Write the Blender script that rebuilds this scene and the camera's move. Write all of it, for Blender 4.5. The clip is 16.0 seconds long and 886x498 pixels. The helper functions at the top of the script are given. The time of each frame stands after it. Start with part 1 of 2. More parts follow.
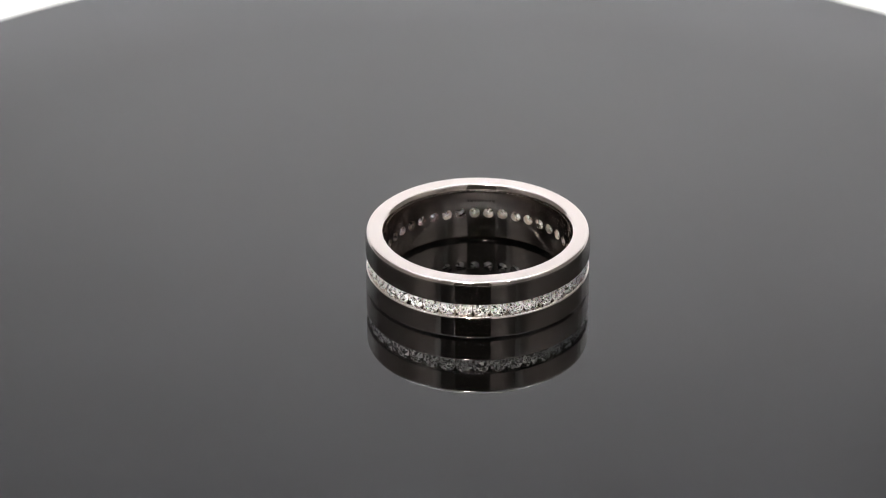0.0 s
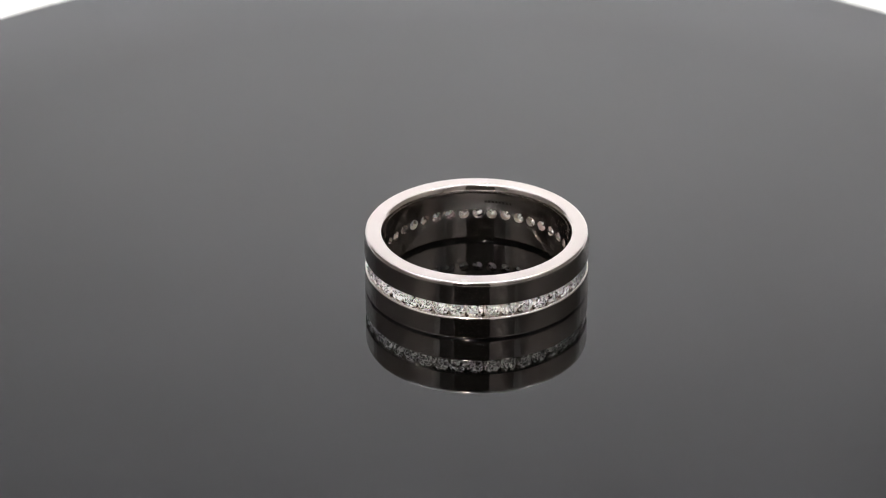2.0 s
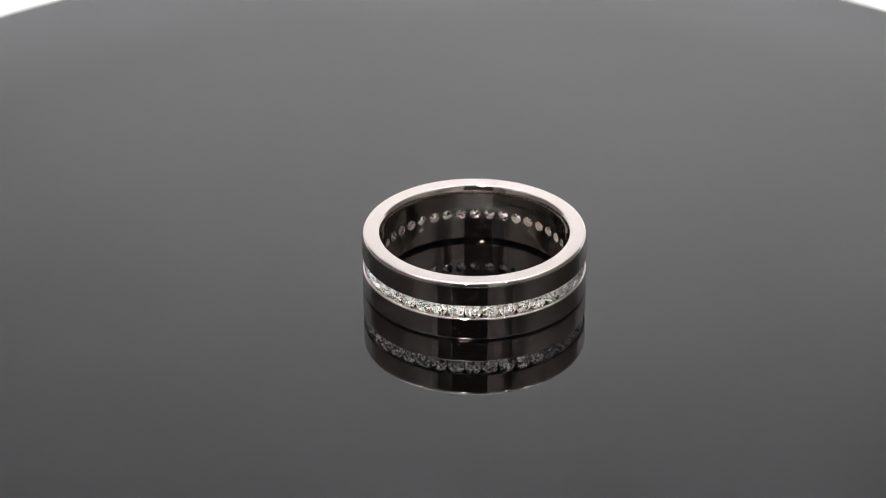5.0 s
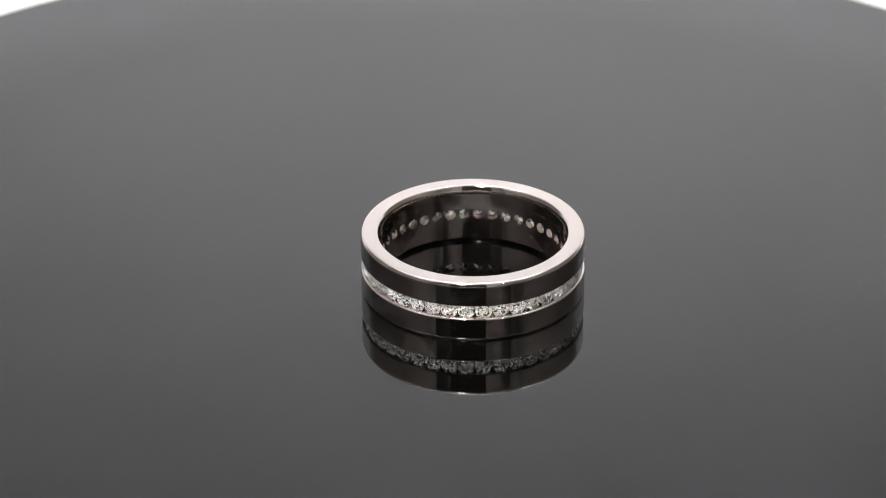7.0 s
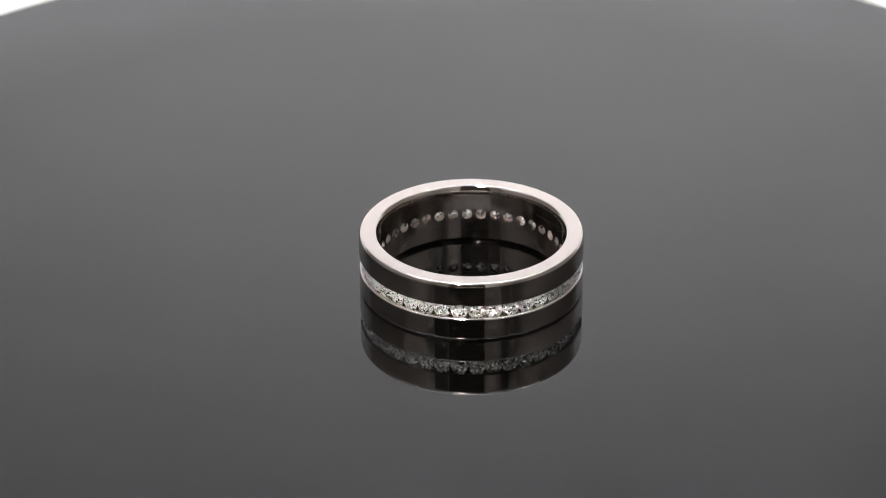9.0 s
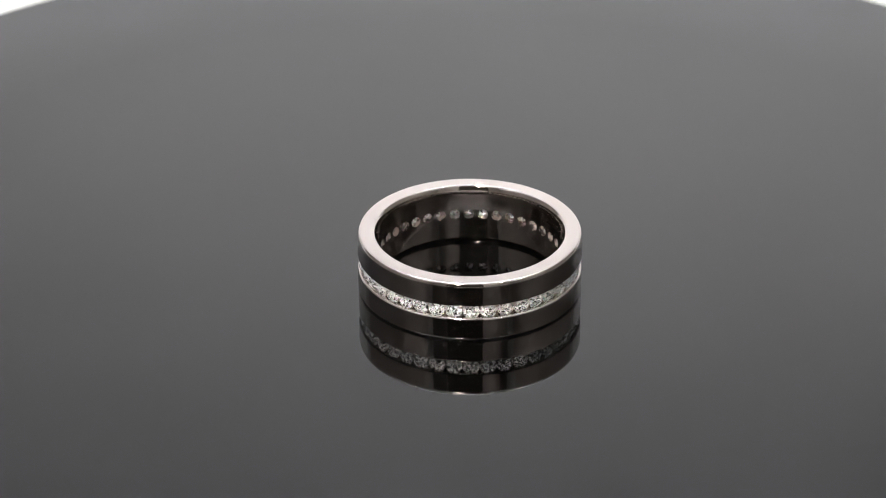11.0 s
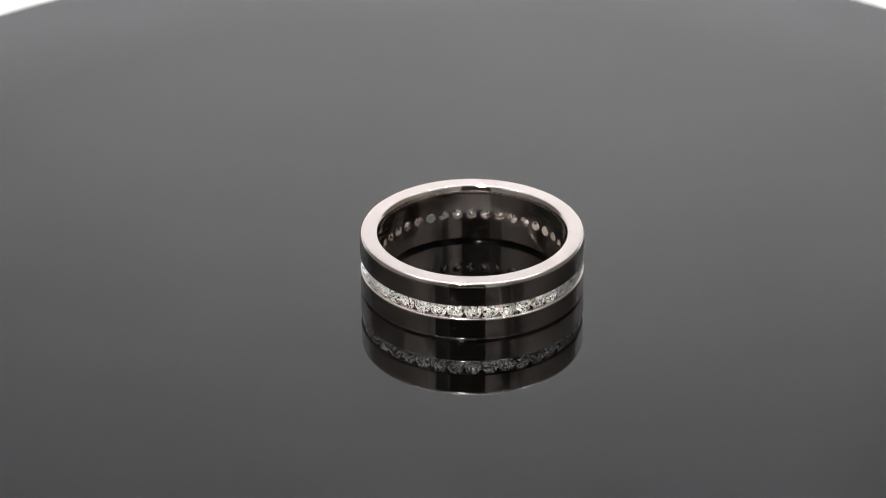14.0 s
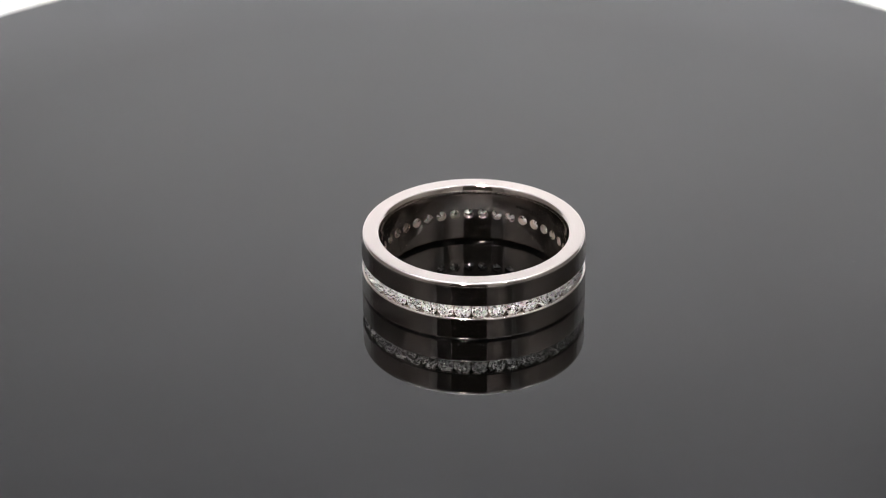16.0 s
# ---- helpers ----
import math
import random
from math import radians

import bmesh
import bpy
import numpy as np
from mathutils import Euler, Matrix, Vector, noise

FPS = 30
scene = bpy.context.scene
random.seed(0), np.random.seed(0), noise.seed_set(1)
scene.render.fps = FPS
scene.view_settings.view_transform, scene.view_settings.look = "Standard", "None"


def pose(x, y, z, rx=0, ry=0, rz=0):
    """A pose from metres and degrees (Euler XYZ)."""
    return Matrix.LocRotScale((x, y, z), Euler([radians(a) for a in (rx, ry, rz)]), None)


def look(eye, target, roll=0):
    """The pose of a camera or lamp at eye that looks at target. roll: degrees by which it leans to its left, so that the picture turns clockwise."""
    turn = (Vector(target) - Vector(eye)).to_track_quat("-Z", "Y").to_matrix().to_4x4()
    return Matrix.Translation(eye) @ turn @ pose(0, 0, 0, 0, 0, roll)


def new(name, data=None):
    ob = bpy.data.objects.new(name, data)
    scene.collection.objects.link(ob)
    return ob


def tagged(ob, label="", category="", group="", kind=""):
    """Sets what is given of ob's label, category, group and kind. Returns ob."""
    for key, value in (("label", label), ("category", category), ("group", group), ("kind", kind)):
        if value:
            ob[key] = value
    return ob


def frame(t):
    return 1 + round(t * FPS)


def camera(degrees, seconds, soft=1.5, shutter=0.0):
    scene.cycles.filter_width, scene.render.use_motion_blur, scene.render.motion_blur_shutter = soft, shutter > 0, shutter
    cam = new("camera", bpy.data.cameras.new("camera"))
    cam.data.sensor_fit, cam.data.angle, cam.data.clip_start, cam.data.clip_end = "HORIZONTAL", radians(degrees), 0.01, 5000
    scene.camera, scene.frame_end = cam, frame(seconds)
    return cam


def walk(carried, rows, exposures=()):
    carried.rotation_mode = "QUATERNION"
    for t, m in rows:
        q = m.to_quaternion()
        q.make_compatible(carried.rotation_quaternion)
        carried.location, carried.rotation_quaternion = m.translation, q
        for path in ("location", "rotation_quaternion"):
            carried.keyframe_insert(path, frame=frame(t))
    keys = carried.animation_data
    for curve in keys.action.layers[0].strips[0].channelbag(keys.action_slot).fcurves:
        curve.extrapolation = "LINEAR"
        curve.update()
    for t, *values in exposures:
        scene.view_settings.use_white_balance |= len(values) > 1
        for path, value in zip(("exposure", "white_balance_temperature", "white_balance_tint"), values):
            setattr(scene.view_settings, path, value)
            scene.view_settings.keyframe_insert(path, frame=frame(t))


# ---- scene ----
# ---------------------------------------------------------------- camera
MM = 0.001
cam = camera(17.85, 16.0, soft=0.9)
EYE = (-2.69 * MM, -232.36 * MM, 130.89 * MM)
CAM_POSE = Matrix.Translation(EYE) @ pose(0, 0, 0, 90 - 28.745, 0, 0) @ pose(0, 0, 0, 0, 0, -0.252)
walk(cam, [(0.0, CAM_POSE), (16.0, CAM_POSE)], exposures=[(0.0, 0.11), (3.0, 0.08), (6.5, 0.04), (9.0, 0.02), (12.5, 0.0), (16.0, 0.02)])
cam.data.dof.use_dof = True
cam.data.dof.focus_distance = 0.260
cam.data.dof.aperture_fstop = 42.0

# ---------------------------------------------------------------- world and lamps
world = bpy.data.worlds.new("dim_room")
scene.world = world
world.use_nodes = True
bg = world.node_tree.nodes["Background"]
bg.inputs["Color"].default_value = (1.0, 0.9, 0.8, 1)
bg.inputs["Strength"].default_value = 0.03


def area_lamp(name, eye, target, sx, sy, watts, color=(1, 1, 1), spread=180):
    data = bpy.data.lights.new(name, "AREA")
    data.shape, data.size, data.size_y = "RECTANGLE", sx, sy
    data.energy, data.color, data.spread = watts, color, radians(spread)
    ob = new(name, data)
    ob.matrix_world = look(eye, target)
    return ob


# softboxes, assumed and unseen outside the tent, shine through its cloth; one small bare lamp hangs over the lens
BACK_LAMP = area_lamp("back_lamp", (0.03, 0.57, 0.05), (0.03, 0.25, 0.05), 0.30, 0.14, 1.95, (1.0, 0.955, 0.96))
LOW_LAMP = area_lamp("low_lamp", (0.0, 0.30, -0.20), (0.0, 0.17, 0.0), 0.60, 0.12, 0.9, (1.0, 0.99, 1.0))
ROOF_LAMP = area_lamp("roof_lamp", (0.0, 0.02, 0.85), (0.0, 0.02, 0.0), 0.50, 0.50, 25.0, (0.90, 0.985, 1.06))
SIDE_LAMP_L = area_lamp("side_lamp", (-0.70, 0.14, 0.16), (0.0, 0.14, 0.16), 0.30, 0.30, 0.7, (1.0, 0.98, 0.975))
SIDE_LAMP_R = area_lamp("side_lamp", (0.70, 0.14, 0.16), (0.0, 0.14, 0.16), 0.30, 0.30, 0.7, (1.0, 0.98, 0.975))
# these three are added to lighten the front cloth that the band reflects
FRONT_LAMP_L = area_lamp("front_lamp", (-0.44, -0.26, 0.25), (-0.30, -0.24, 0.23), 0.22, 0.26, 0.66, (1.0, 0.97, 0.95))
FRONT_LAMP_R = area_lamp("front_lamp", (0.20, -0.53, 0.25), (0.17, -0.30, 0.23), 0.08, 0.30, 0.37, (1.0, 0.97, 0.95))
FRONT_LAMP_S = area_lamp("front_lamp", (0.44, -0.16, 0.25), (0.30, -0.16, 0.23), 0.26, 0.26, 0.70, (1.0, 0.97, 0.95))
BARE_LAMP = area_lamp("bare_lamp", (-0.058, -0.235, 0.344), (0.0, 0.0, 0.0), 0.034, 0.020, 0.50, (1.0, 0.96, 0.88), 50)
# unseen extra lamps, added to make the stones sparkle
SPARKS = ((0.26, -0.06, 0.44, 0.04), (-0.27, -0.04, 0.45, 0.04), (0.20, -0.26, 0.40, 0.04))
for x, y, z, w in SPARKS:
    area_lamp("added_sparkle_lamp", (x, y, z), (0.0, 0.0, 0.0), 0.018, 0.018, 1.6 * w, (1.0, 0.97, 0.93))


# ---------------------------------------------------------------- materials
def material(name, color, rough, metal=0.0, ior=1.5):
    m = bpy.data.materials.new(name)
    m.use_nodes = True
    b = m.node_tree.nodes["Principled BSDF"]
    b.inputs["Base Color"].default_value = (*color, 1)
    b.inputs["Roughness"].default_value = rough
    b.inputs["Metallic"].default_value = metal
    b.inputs["IOR"].default_value = ior
    return m, m.node_tree, b


def noise_to(tree, socket, scale, low, high, detail=3.0, stretch=(1, 1, 1)):
    """Drives a value by object-space noise between low and high."""
    tc = tree.nodes.new("ShaderNodeTexCoord")
    mp = tree.nodes.new("ShaderNodeMapping")
    mp.inputs["Scale"].default_value = stretch
    n = tree.nodes.new("ShaderNodeTexNoise")
    n.inputs["Scale"].default_value = scale
    n.inputs["Detail"].default_value = detail
    r = tree.nodes.new("ShaderNodeMapRange")
    r.inputs["From Min"].default_value, r.inputs["From Max"].default_value = 0.3, 0.7
    r.inputs["To Min"].default_value, r.inputs["To Max"].default_value = low, high
    tree.links.new(tc.outputs["Object"], mp.inputs["Vector"])
    tree.links.new(mp.outputs["Vector"], n.inputs["Vector"])
    tree.links.new(n.outputs["Fac"], r.inputs["Value"])
    tree.links.new(r.outputs["Result"], socket)
    return n


def bump_from(tree, bsdf, n, strength, distance):
    b = tree.nodes.new("ShaderNodeBump")
    b.inputs["Strength"].default_value = strength
    b.inputs["Distance"].default_value = distance
    tree.links.new(n.outputs["Fac"], b.inputs["Height"])
    tree.links.new(b.outputs["Normal"], bsdf.inputs["Normal"])


GOLD, tree, b = material("white_gold", (0.74, 0.67, 0.625), 0.08, 1.0)
noise_to(tree, b.inputs["Roughness"], 900, 0.04, 0.075, 4.0)
# hair-fine turning lines that run round the band
n = noise_to(tree, b.inputs["Anisotropic"], 1.0, 0.0, 0.1, 4.0, (400, 400, 7000))
bump_from(tree, b, n, 0.25, 0.000002)

# the inner wall is polished less finely
SATIN_GOLD, tree, b = material("satin_white_gold", (0.74, 0.67, 0.625), 0.09, 1.0)
noise_to(tree, b.inputs["Roughness"], 900, 0.07, 0.11, 4.0)

ACRYLIC, tree, b = material("black_acrylic", (0.0003, 0.0003, 0.0003), 0.02, 0.0, 1.62)
n = noise_to(tree, b.inputs["Roughness"], 60, 0.015, 0.03, 3.0)


def cloth(name, shine, glow):
    """Thin cloth that throws back one part of the light and lets another through."""
    m = bpy.data.materials.new(name)
    m.use_nodes = True
    tree = m.node_tree
    tree.nodes.clear()
    out = tree.nodes.new("ShaderNodeOutputMaterial")
    dif = tree.nodes.new("ShaderNodeBsdfDiffuse")
    dif.inputs["Color"].default_value = (*shine, 1)
    tra = tree.nodes.new("ShaderNodeBsdfTranslucent")
    tra.inputs["Color"].default_value = (*glow, 1)
    mix = tree.nodes.new("ShaderNodeMixShader")
    noise_to(tree, mix.inputs["Fac"], 25, 0.42, 0.48, 3.0)
    tree.links.new(dif.outputs["BSDF"], mix.inputs[1])
    tree.links.new(tra.outputs["BSDF"], mix.inputs[2])
    tree.links.new(mix.outputs["Shader"], out.inputs["Surface"])
    return m


FABRIC = cloth("white_tent_cloth", (0.86, 0.86, 0.865), (0.86, 0.86, 0.865))
# for unseen cloth, added to dim what the ring reflects
THIN_GREY = cloth("thin_grey_cloth", (0.20, 0.18, 0.17), (0.70, 0.67, 0.65))

ROOM, tree, b = material("grey_room_paint", (0.22, 0.205, 0.195), 0.8)
n = noise_to(tree, b.inputs["Roughness"], 8, 0.7, 0.9, 3.0)
bump_from(tree, b, n, 0.1, 0.002)

BASE_MAT, tree, b = material("white_plastic", (0.75, 0.75, 0.75), 0.4)
DUST_MAT, tree, b = material("pale_dust", (0.3, 0.3, 0.29), 0.8)
MARK_MAT, tree, b = material("near_black_mark", (0.004, 0.0036, 0.0034), 0.9, 0.0, 1.05)


def stone(name, matte, flashing, glow):
    """Diamond: by shares, some facets are matte white in place of returned light, some throw it straight back, the rest
    is clear.
    """
    m = bpy.data.materials.new(name)
    m.use_nodes = True
    tree = m.node_tree
    tree.nodes.clear()
    out = tree.nodes.new("ShaderNodeOutputMaterial")
    geo = tree.nodes.new("ShaderNodeNewGeometry")
    # a trace of colour painted on each facet, in place of dispersed light
    hue = tree.nodes.new("ShaderNodeMath")
    hue.operation = "MULTIPLY"
    hue.inputs[1].default_value = 17.31
    wrap = tree.nodes.new("ShaderNodeMath")
    wrap.operation = "FRACT"
    fire_tint = tree.nodes.new("ShaderNodeHueSaturation")
    fire_tint.inputs["Color"].default_value = (1.0, 0.92, 0.88, 1)
    tree.links.new(geo.outputs["Random Per Island"], hue.inputs[0])
    tree.links.new(hue.outputs["Value"], wrap.inputs[0])
    tree.links.new(wrap.outputs["Value"], fire_tint.inputs["Hue"])
    clear = tree.nodes.new("ShaderNodeBsdfGlass")
    clear.inputs["IOR"].default_value = 2.42
    clear.inputs["Roughness"].default_value = 0.0
    flash = tree.nodes.new("ShaderNodeBsdfGlossy")
    flash.inputs["Roughness"].default_value = 0.03
    for sh in (clear, flash):
        tree.links.new(fire_tint.outputs["Color"], sh.inputs["Color"])
    spread = tree.nodes.new("ShaderNodeMixShader")
    spread.inputs["Fac"].default_value = glow
    for i, kind in enumerate(("ShaderNodeBsdfDiffuse", "ShaderNodeBsdfTranslucent")):
        sh = tree.nodes.new(kind)
        sh.inputs["Color"].default_value = (0.96, 0.955, 0.965, 1)
        tree.links.new(sh.outputs[0], spread.inputs[i + 1])
    last = spread.outputs[0]
    for sh, share in ((flash, matte), (clear, matte + flashing)):
        step = tree.nodes.new("ShaderNodeMath")
        step.operation = "GREATER_THAN"
        step.inputs[1].default_value = share
        tree.links.new(geo.outputs["Random Per Island"], step.inputs[0])
        mix = tree.nodes.new("ShaderNodeMixShader")
        tree.links.new(step.outputs["Value"], mix.inputs["Fac"])
        tree.links.new(last, mix.inputs[1])
        tree.links.new(sh.outputs[0], mix.inputs[2])
        last = mix.outputs[0]
    tree.links.new(last, out.inputs["Surface"])
    return m


DIAMOND = stone("diamond", 0.38, 0.24, 0.50)
# mostly matte white, to brighten the stones as seen inside the ring
PAVILION = stone("diamond_pavilion", 0.62, 0.32, 0.60)


# ---------------------------------------------------------------- builders
def mesh_of(name, bm, mat, smooth=None):
    me = bpy.data.meshes.new(name)
    bm.normal_update()
    bm.to_mesh(me)
    bm.free()
    me.materials.append(mat)
    if smooth is not None:
        me.polygons.foreach_set("use_smooth", [True] * len(me.polygons))
        me.set_sharp_from_angle(angle=radians(smooth))
    return me


def part(name, bm, mat, parent, label="", smooth=None):
    ob = new(name, mesh_of(name, bm, mat, smooth))
    ob.parent = parent
    return tagged(ob, label)


def lathe(bm, profile, count, closed=False):
    """Turns a list of (radius, z) round the z axis."""
    rings = []
    for r, z in profile:
        rings.append([bm.verts.new((r * math.cos(2 * math.pi * k / count), r * math.sin(2 * math.pi * k / count), z)) for k in range(count)])
    pairs = list(zip(rings, rings[1:])) + ([(rings[-1], rings[0])] if closed else [])
    for lo, hi in pairs:
        for k in range(count):
            j = (k + 1) % count
            bm.faces.new((lo[k], lo[j], hi[j], hi[k]))
    return rings


def arc(cr, cz, rad, a0, a1, steps):
    return [(cr + rad * math.cos(radians(a0 + (a1 - a0) * i / steps)), cz + rad * math.sin(radians(a0 + (a1 - a0) * i / steps))) for i in range(steps + 1)]


def slab(name, size, centre, mat):
    bm = bmesh.new()
    bmesh.ops.create_cube(bm, size=1.0, matrix=Matrix.Translation(centre) @ Matrix.Diagonal((*size, 1)))
    return new(name, mesh_of(name, bm, mat))


# ---------------------------------------------------------------- the light tent and the dim room round it, assumed beyond the backdrop
FLOOR_Z = -0.022
X0, X1, Y0, Y1, ROOF_Z = -1.0, 1.0, -0.9, 0.9, 1.1
# gap in the front wall, left to keep the reflected centre dark
OPEN_X0, OPEN_X1 = -0.40, 0.21
COVE_Y, COVE_R, TENT_X, TENT_TOP, TENT_FRONT = 0.085, 0.27, 0.36, 0.50, -0.46
SLOT_X0, SLOT_X1 = -0.20, 0.105
FLAP_Z = 0.30
SLIT_X0, SLIT_X1, SLIT_Y = -0.09, 0.10, -0.14


def studio():
    # one sheet of cloth: flat under the turntable, rising behind it in a curve, and over as the roof
    cove = [(COVE_Y + COVE_R * math.sin(radians(a)), FLOOR_Z + COVE_R * (1 - math.cos(radians(a)))) for a in range(0, 91, 5)]
    tagged(sheet("backdrop", [(-0.20, FLOOR_Z)] + cove + [(COVE_Y + COVE_R, TENT_TOP)], -TENT_X, TENT_X), "white cloth sweep curving up behind the turntable", "backdrop", kind="structure")
    # the unseen roof is grey and slit in front, above the camera, to darken the rim's reflections
    for name, x0, x1, y0, y1, mat, colour in (("tent_roof", -TENT_X, TENT_X, SLIT_Y, COVE_Y + COVE_R, FABRIC, "white"), ("tent_roof_left", -TENT_X, SLIT_X0, TENT_FRONT, SLIT_Y, THIN_GREY, "thin grey"), ("tent_roof_right", SLIT_X1, TENT_X, TENT_FRONT, SLIT_Y, THIN_GREY, "thin grey")):
        tagged(slab(name, (x1 - x0, y1 - y0, 0.0015), ((x0 + x1) / 2, (y0 + y1) / 2, TENT_TOP + 0.003), mat), colour + " cloth roof of the light tent, added out of view", "ceiling", kind="structure")
    back, seam, high = COVE_Y + COVE_R, 0.27, TENT_TOP - FLOOR_Z
    for name, x in (("tent_wall_left", -TENT_X - 0.003), ("tent_wall_right", TENT_X + 0.003)):
        tagged(slab(name, (0.0015, back - seam, high), (x, (back + seam) / 2, FLOOR_Z + high / 2), FABRIC), "white cloth side of the light tent", "wall", kind="structure")
        # unseen flaps, split in grey and white to shape the ring's reflections
        for flap, z0, z1, mat, colour in (("side_flap", FLOOR_Z, FLAP_Z, THIN_GREY, "thin grey"), ("upper_side", FLAP_Z, TENT_TOP, FABRIC, "white")):
            tagged(slab(name.replace("wall", flap), (0.0015, seam - TENT_FRONT, z1 - z0), (x, (seam + TENT_FRONT) / 2, (z0 + z1) / 2), mat), colour + " cloth side flap of the light tent, added out of view", "wall", kind="structure")
    # the gap between these unseen flaps stands in for the dark camera side
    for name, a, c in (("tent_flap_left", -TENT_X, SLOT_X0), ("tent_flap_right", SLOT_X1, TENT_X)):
        tagged(slab(name, (c - a, 0.0015, TENT_TOP - FLOOR_Z), ((a + c) / 2, TENT_FRONT - 0.003, (TENT_TOP + FLOOR_Z) / 2), THIN_GREY), "thin grey cloth front flap of the light tent, added out of view", "wall", kind="structure")
    tagged(slab("bench_top", (2 * TENT_X, COVE_Y - Y0, 0.02), (0, (COVE_Y + Y0) / 2, FLOOR_Z - 0.012), ROOM), "grey bench top under the tent", "bench", kind="structure")
    tagged(slab("floor", (X1 - X0, Y1 - Y0, 0.01), (0, 0, -0.755), ROOM), "plain grey floor of the room", "floor", kind="structure")
    tagged(slab("ceiling", (X1 - X0, Y1 - Y0, 0.01), (0, 0, ROOF_Z + 0.005), ROOM), "plain grey ceiling", "ceiling", kind="structure")
    low = -0.75
    high, mid = ROOF_Z - low, (ROOF_Z + low) / 2
    for name, size, centre in (
        ("wall_back", (X1 - X0, 0.01, high), (0, Y1 + 0.005, mid)),
        ("wall_left", (0.01, Y1 - Y0, high), (X0 - 0.005, 0, mid)),
        ("wall_right", (0.01, Y1 - Y0, high), (X1 + 0.005, 0, mid)),
        ("wall_front_left", (OPEN_X0 - X0, 0.01, high), ((X0 + OPEN_X0) / 2, Y0 - 0.005, mid)),
        ("wall_front_right", (X1 - OPEN_X1, 0.01, high), ((X1 + OPEN_X1) / 2, Y0 - 0.005, mid)),
    ):
        tagged(slab(name, size, centre, ROOM), "plain grey wall", "wall", kind="structure")


def sheet(name, line, x0, x1):
    """A thin sheet along a line of (y, z), as one open skin of cloth."""
    bm = bmesh.new()
    rows = [(bm.verts.new((x0, y, z)), bm.verts.new((x1, y, z))) for y, z in line]
    for (a, c), (d, e) in zip(rows, rows[1:]):
        bm.faces.new((a, c, e, d))
    return new(name, mesh_of(name, bm, FABRIC, 30))


studio()

# ---------------------------------------------------------------- turntable
DISC_R = 79.85 * MM
DISC_OFF = (-2.1 * MM, -0.8 * MM)


def turntable():
    top = tagged(new("turntable"), "round glossy black acrylic display turntable on the white floor", "turntable")
    bm = bmesh.new()
    e = 0.3 * MM
    prof = [(0.0005, 0)] + [(DISC_R * f, 0) for f in (0.25, 0.5, 0.75)] + arc(DISC_R - e, -e, e, 90, 0, 5) + arc(DISC_R - e, -5 * MM + e, e, 0, -90, 5) + [(0.0005, -5 * MM)]
    rings = lathe(bm, prof[::-1], 256)
    bm.faces.new(rings[-1])
    bm.faces.new(rings[0][::-1])
    bmesh.ops.translate(bm, verts=bm.verts, vec=(*DISC_OFF, 0))
    part("platter", bm, ACRYLIC, top, "polished black acrylic disc", 40)
    bm = bmesh.new()
    rings = lathe(bm, [(60 * MM, FLOOR_Z), (60 * MM, -6 * MM), (59 * MM, -5 * MM)], 96)
    bm.faces.new(rings[-1])
    bm.faces.new(rings[0][::-1])
    part("base", bm, BASE_MAT, top, "low white plastic drum", 40)
    return top


TURNTABLE = turntable()

# ---------------------------------------------------------------- ring
R_OUT, R_TOP_IN, R_IN, HIGH = 10.5, 9.0, 8.64, 5.925
MID, CH_HI, CH_R = 2.95, 3.59, 9.80
STONES = 40
STEP = 2 * math.pi / STONES
PHASE = math.radians(91.2)
CELL = 8                     # steps of the wall per stone


def cyl(r, a, z):
    return (r * math.cos(a) * MM, r * math.sin(a) * MM, z * MM)


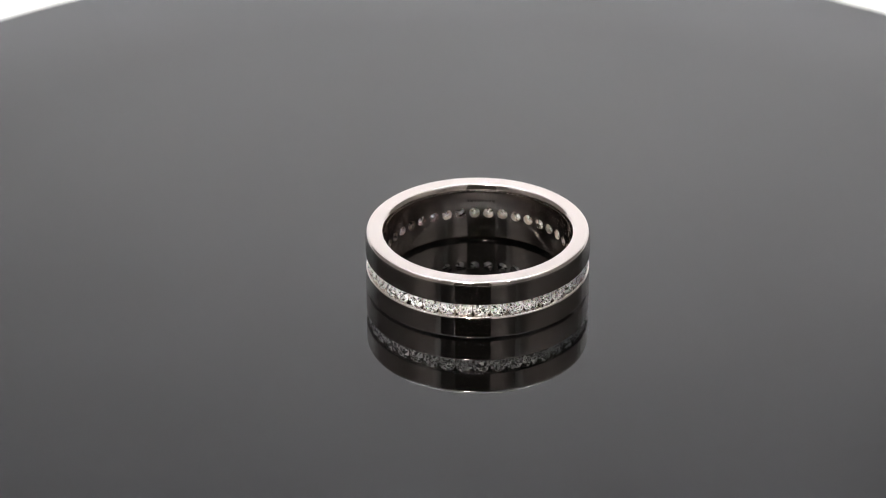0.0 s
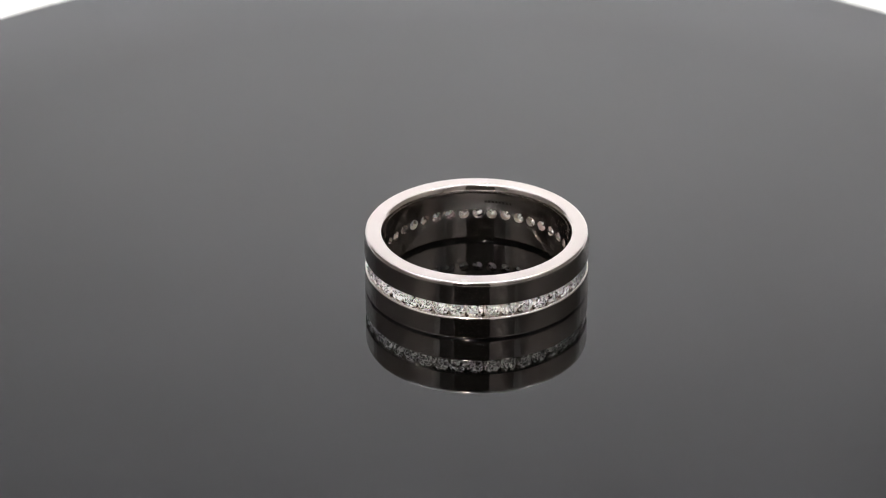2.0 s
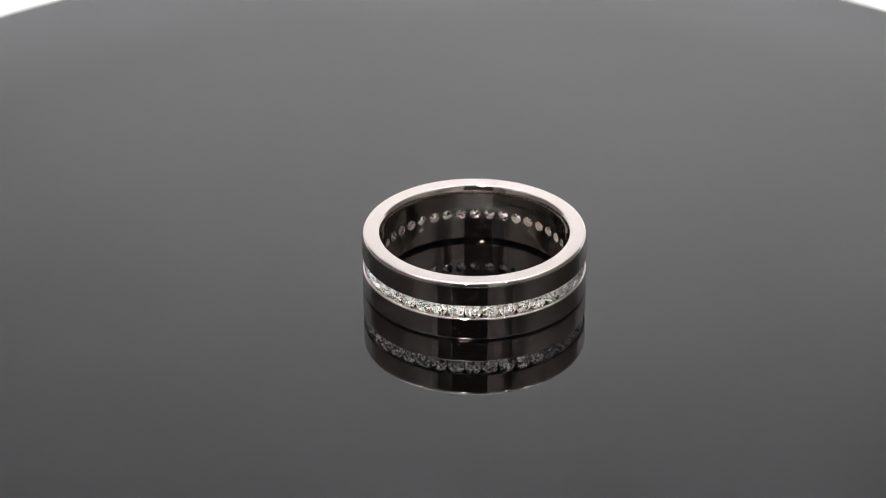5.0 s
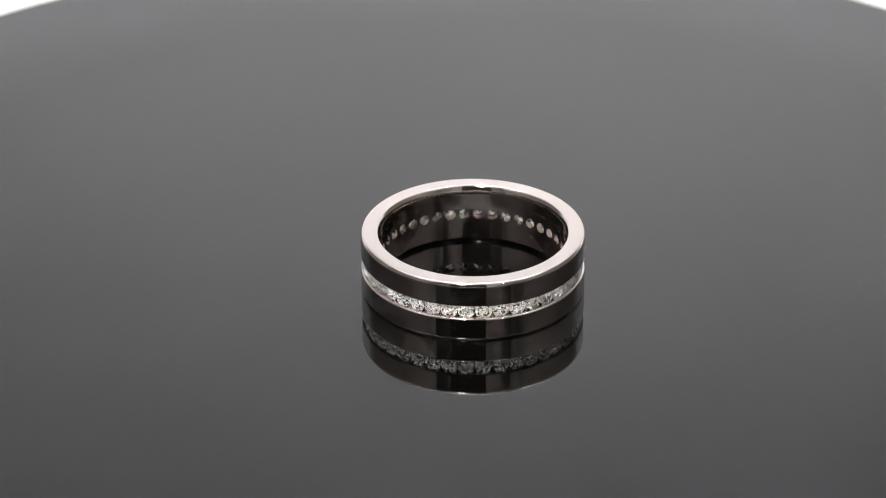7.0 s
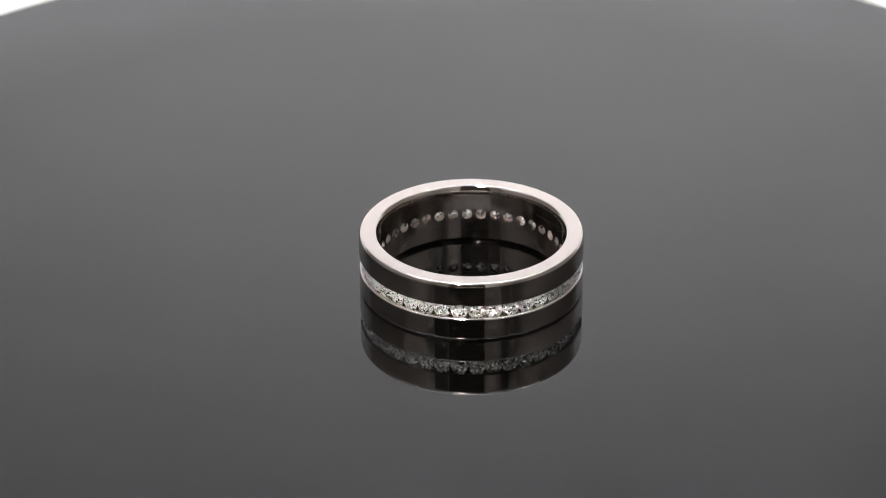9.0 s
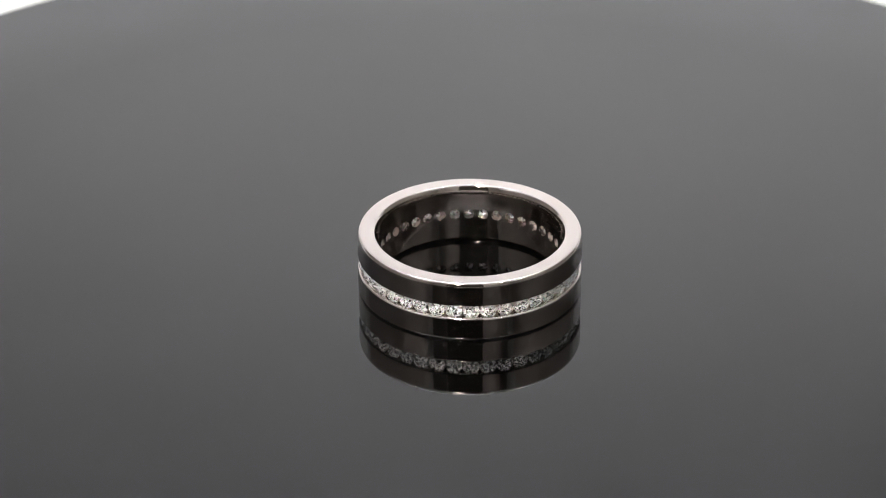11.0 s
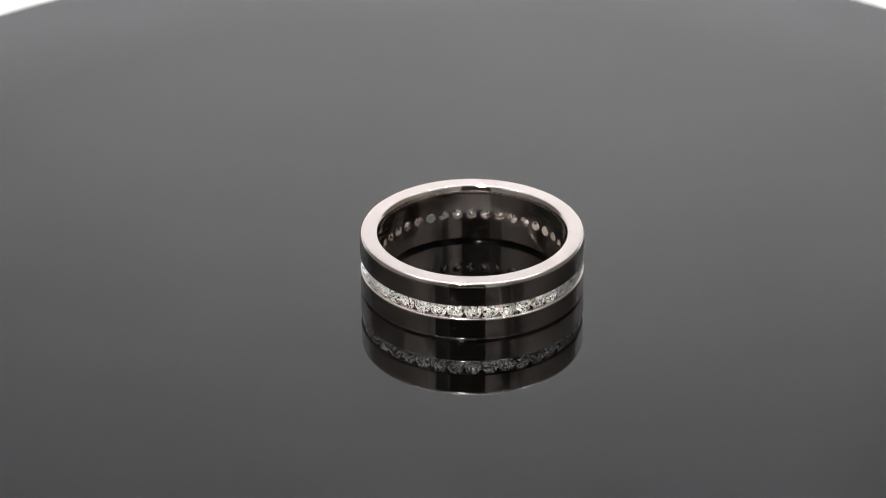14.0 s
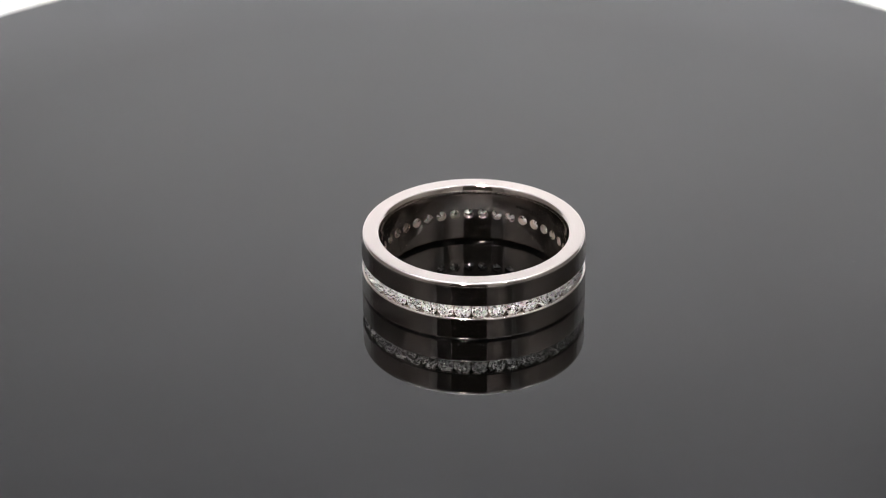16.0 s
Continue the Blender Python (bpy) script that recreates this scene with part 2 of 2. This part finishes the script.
def band_mesh():
    """The whole band in millimetres: rounded rims, a channel outside and a drilled wall inside."""
    bm = bmesh.new()
    count = STONES * CELL
    mid = MID
    e = 0.31
    g = 0.02  # short flats beside the roundings keep the walls truly flat

    def channel(lip, groove):
        """From the channel's floor past the groove or ledge that holds the stones to the outer wall."""
        groove = [(CH_R, mid + 0.68)] + groove + [(R_OUT - lip, CH_HI)]
        return groove + arc(R_OUT - lip, CH_HI + lip, lip, -90, 0, 5)[1:] + [(R_OUT, CH_HI + lip + g)]

    s0, c0 = math.sin(radians(10)), math.cos(radians(10))
    comfort = [(R_TOP_IN + g, HIGH)]
    for a in [10 + 5 * i for i in range(17)]:
        u, w = math.sin(radians(a)), math.cos(radians(a))
        comfort.append((R_TOP_IN - (R_TOP_IN - R_IN) * (u - s0) / (1 - s0), HIGH - 1.1 * (c0 - w) / c0))
    comfort.append((R_IN, HIGH - 1.12))
    tall = 0.52  # the outer wall leans softly into the rim
    rim = [(R_OUT - e + e * math.cos(radians(a)), HIGH - tall + tall * math.sin(radians(a))) for a in range(0, 91, 6)]
    upper = channel(0.12, [(10.02, mid + 0.81), (10.20, mid + 0.81), (10.23, CH_HI)]) + [(R_OUT, HIGH - tall - g)] + rim + [(R_OUT - e - g, HIGH)] + comfort + [(R_IN, mid + 0.72)]
    # the foot is eased inside and rounded outside
    f = 0.31
    lower = [(R_IN, mid - 0.72)] + [(R_IN, 0.40), (R_IN + 0.09, 0.28), (R_IN + 0.19, 0.14), (R_IN + 0.32, 0.04), (R_IN + 0.44, 0.0)] + [(R_OUT - f - g, 0.0)] + arc(R_OUT - f, f, f, -90, 0, 6) + [(R_OUT, f + g)]
    lower += [(r, 2 * mid - z) for r, z in channel(0.20, [(10.0, CH_HI + 0.01), (10.2, CH_HI)])[::-1]]
    rings = {}
    for key, prof in (("u", upper), ("l", lower)):
        rr = []
        for r, z in prof:
            rr.append([bm.verts.new(cyl(r, PHASE + (k - CELL / 2) * STEP / CELL, z)) for k in range(count)])
        for lo, hi in zip(rr, rr[1:]):
            for k in range(count):
                j = (k + 1) % count
                bm.faces.new((lo[k], lo[j], hi[j], hi[k]))
        rings[key] = rr
    in_hi, in_lo = rings["u"][-1], rings["l"][0]
    ch_hi, ch_lo = rings["u"][0], rings["l"][-1]
    holes = {}
    for side, hi, lo, radius, hole in (("in", in_hi, in_lo, R_IN, 0.50), ("out", ch_hi, ch_lo, CH_R, 0.50)):
        # upright seams between the cells
        zs = [hi[0].co.z + (lo[0].co.z - hi[0].co.z) * i / CELL for i in range(CELL + 1)]
        seams = []
        for s in range(STONES):
            a = PHASE + (s - 0.5) * STEP
            col = [hi[s * CELL]] + [bm.verts.new((radius * MM * math.cos(a), radius * MM * math.sin(a), z)) for z in zs[1:-1]] + [lo[s * CELL]]
            seams.append(col)
        for s in range(STONES):
            left, right = seams[s], seams[(s + 1) % STONES]
            top = [hi[(s * CELL + i) % count] for i in range(CELL + 1)]
            bot = [lo[(s * CELL + i) % count] for i in range(CELL + 1)]
            loop = top[:-1] + right[:-1] + bot[::-1][:-1] + left[::-1][:-1]
            n_loop = len(loop)
            ac = PHASE + s * STEP
            ring = []
            for v in loop:
                av = math.atan2(v.co.y, v.co.x) - ac
                av = (av + math.pi) % (2 * math.pi) - math.pi
                du, dv = av * radius, v.co.z / MM - mid
                d = math.hypot(du, dv)
                ring.append(bm.verts.new(cyl(radius, ac + hole * du / d / radius, mid + hole * dv / d)))
            for i in range(n_loop):
                j = (i + 1) % n_loop
                bm.faces.new((loop[i], loop[j], ring[j], ring[i]))
            holes[side, s] = ring
    for s in range(STONES):
        a, c = holes["in", s], holes["out", s]
        for i in range(len(a)):
            j = (i + 1) % len(a)
            bm.faces.new((a[i], a[j], c[j], c[i]))
    bmesh.ops.recalc_face_normals(bm, faces=bm.faces)
    for face in bm.faces:
        if all(abs(v.co.xy.length - R_IN * MM) < 0.004 * MM for v in face.verts):
            face.material_index = 1
    return bm


def diamond_mesh(seed):
    """A round brilliant cut, drawn out deep so that its tip catches light: its table faces +x, its culet lies towards
    -x. Each facet is cut apart, so that it flashes alone.
    """
    rng = random.Random(seed)
    g, half = 0.79, 0.015
    crown, pavilion = math.tan(radians(34.5 + rng.uniform(-1, 1))), math.tan(radians(40.8 + rng.uniform(-0.6, 0.6)))
    bm = bmesh.new()

    def point(r, x, k, jump=0.0):
        a = 2 * math.pi * (k + rng.uniform(-0.05, 0.05)) / 16
        return Vector((x + rng.uniform(-jump, jump), r * math.cos(a), r * math.sin(a))) * MM

    def facet(*pts, slot=1):
        bm.faces.new([bm.verts.new(p) for p in pts]).material_index = slot

    def crown_facet(*pts):
        """One crown facet, mostly split finer to imitate the reflections seen through it."""
        mid = sum(pts, Vector()) / 3 + Vector((rng.uniform(-0.045, 0.045) * MM, 0, 0))
        if rng.random() < 0.25:
            return facet(*pts, slot=0)
        for k in range(3):
            facet(pts[k - 1], pts[k], mid, slot=0)

    c = math.cos(math.pi / 8)
    table_r, star_r = 0.56 * g, 0.76 * g
    table = [point(table_r, half + (g - table_r) * crown, 2 * k, 0.06) for k in range(8)]
    star = [point(star_r, half + (g - star_r * c) * crown, 2 * k + 1, 0.06) for k in range(8)]
    upper = [point(g, half, k) for k in range(16)]
    under = [p - Vector((2 * half * MM, 0, 0)) for p in upper]
    pav = [point(0.49, -half - (g - 0.49) * pavilion, 2 * k + 1) for k in range(8)]
    low = [point(0.46, -0.98, 2 * k + 1) for k in range(8)]
    culet = Vector((-1.34, 0, 0)) * MM
    heart = Vector((half + (g - table_r) * crown + 0.02, 0, 0)) * MM
    inner = [point(0.28 * g, half + (g - table_r) * crown + 0.01, 2 * k + 1, 0.07) for k in range(8)]
    for k in range(8):
        j, g0, g1, g2 = (k + 1) % 8, 2 * k, 2 * k + 1, (2 * k + 2) % 16
        crown_facet(heart, inner[k - 1], inner[k])
        crown_facet(inner[k - 1], table[k], inner[k])
        crown_facet(table[k], table[j], inner[k])
        crown_facet(table[k], star[k], table[j])
        crown_facet(table[k], star[k - 1], upper[g0])
        crown_facet(table[k], upper[g0], star[k])
        crown_facet(star[k], upper[g0], upper[g1])
        crown_facet(star[k], upper[g1], upper[g2])
        facet(upper[g0], under[g0], under[g1], upper[g1])
        facet(upper[g1], under[g1], under[g2], upper[g2])
        facet(pav[k], under[g0], under[g1])
        facet(pav[k], under[g1], under[g2])
        facet(pav[k - 1], under[g0], pav[k])
        facet(low[k - 1], pav[k - 1], pav[k], low[k])
        facet(culet, low[k - 1], low[k])
    for f in bm.faces:
        f.normal_update()
        if f.normal.dot(f.calc_center_median() - Vector((-0.3 * MM, 0, 0))) < 0:
            f.normal_flip()
    return bm


def finger_ring():
    ring = tagged(new("finger_ring"), "polished white gold band ring with a channel of small round diamonds", "ring")
    band = part("band", band_mesh(), GOLD, ring, "polished white gold band", 35)
    band.data.materials.append(SATIN_GOLD)
    cuts = []
    for seed in range(8):
        cut = mesh_of("diamond", diamond_mesh(seed), DIAMOND)
        cut.materials.append(PAVILION)
        cuts.append(cut)
    rng = random.Random(5)
    for s in range(STONES):
        ob = new("diamond", cuts[rng.randrange(8)])
        ob.parent = ring
        a = PHASE + s * STEP
        spin = Matrix.Rotation(rng.uniform(0, 6.28), 4, "X")
        tilt = Euler((0, radians(rng.uniform(-4, 4)), radians(rng.uniform(-4, 4)))).to_matrix().to_4x4()
        ob.matrix_local = Matrix.Rotation(a, 4, "Z") @ Matrix.Translation((10.10 * MM, 0, MID * MM)) @ tilt @ spin
    # small worn hallmark in the inner wall, as near-black blocks almost flush with it
    for i in range(8):
        a = PHASE + radians(4 - 2.3 * i)
        bm = bmesh.new()
        m = Matrix.Rotation(a, 4, "Z") @ Matrix.Translation(((R_IN + 0.013) * MM, 0, 4.25 * MM)) @ Matrix.Diagonal((0.03 * MM, 0.2 * MM, (0.2 + 0.08 * (i % 2)) * MM, 1))
        bmesh.ops.create_cube(bm, size=1.0, matrix=m)
        part("hallmark", bm, MARK_MAT, band, "small engraved mark")
    return ring


RING = finger_ring()


# ---------------------------------------------------------------- dust
def dust():
    bm = bmesh.new()
    rng = random.Random(3)
    spots = [(36.68, 0.698, 0.075)] + [(rng.uniform(14, 60), rng.uniform(0, 6.28), rng.uniform(0.015, 0.035)) for _ in range(14)]
    for r, a, s in spots:
        bmesh.ops.create_icosphere(bm, subdivisions=1, radius=1.0, matrix=Matrix.Translation((r * math.cos(a) * MM, r * math.sin(a) * MM, s * 0.15 * MM)) @ Matrix.Rotation(0.9 + rng.uniform(-0.3, 0.3), 4, "Z") @ Matrix.Diagonal((1.5 * s * MM, s * 0.25 * MM, s * 0.2 * MM, 1)))
    ob = new("dust", mesh_of("dust", bm, DUST_MAT))
    return tagged(ob, "few pale dust specks lying on the black disc", "dust", kind="stuff")


DUST = dust()

# ---------------------------------------------------------------- turning: clockwise, then back again
SPEED, TURN_AT = 0.1029, 10.94
RING_AT, RING_ANGLE = 0.7255, -0.7015


def turned(t):
    return -SPEED * (t if t < TURN_AT else 2 * TURN_AT - t)


def motions():
    times = sorted([i * 0.5 for i in range(33)] + [10.9, 10.94, 10.98])
    disc_rows, ring_rows, dust_rows = [], [], []
    for t in times:
        a = turned(t)
        deg = math.degrees(a)
        disc_rows.append((t, pose(0, 0, 0, 0, 0, deg)))
        dust_rows.append((t, pose(0, 0, 0, 0, 0, deg)))
        k = RING_ANGLE + a
        ring_rows.append((t, pose(RING_AT * MM * math.cos(k), RING_AT * MM * math.sin(k), 0, 0, 0, deg)))
    walk(TURNTABLE, disc_rows)
    walk(RING, ring_rows)
    walk(DUST, dust_rows)


motions()
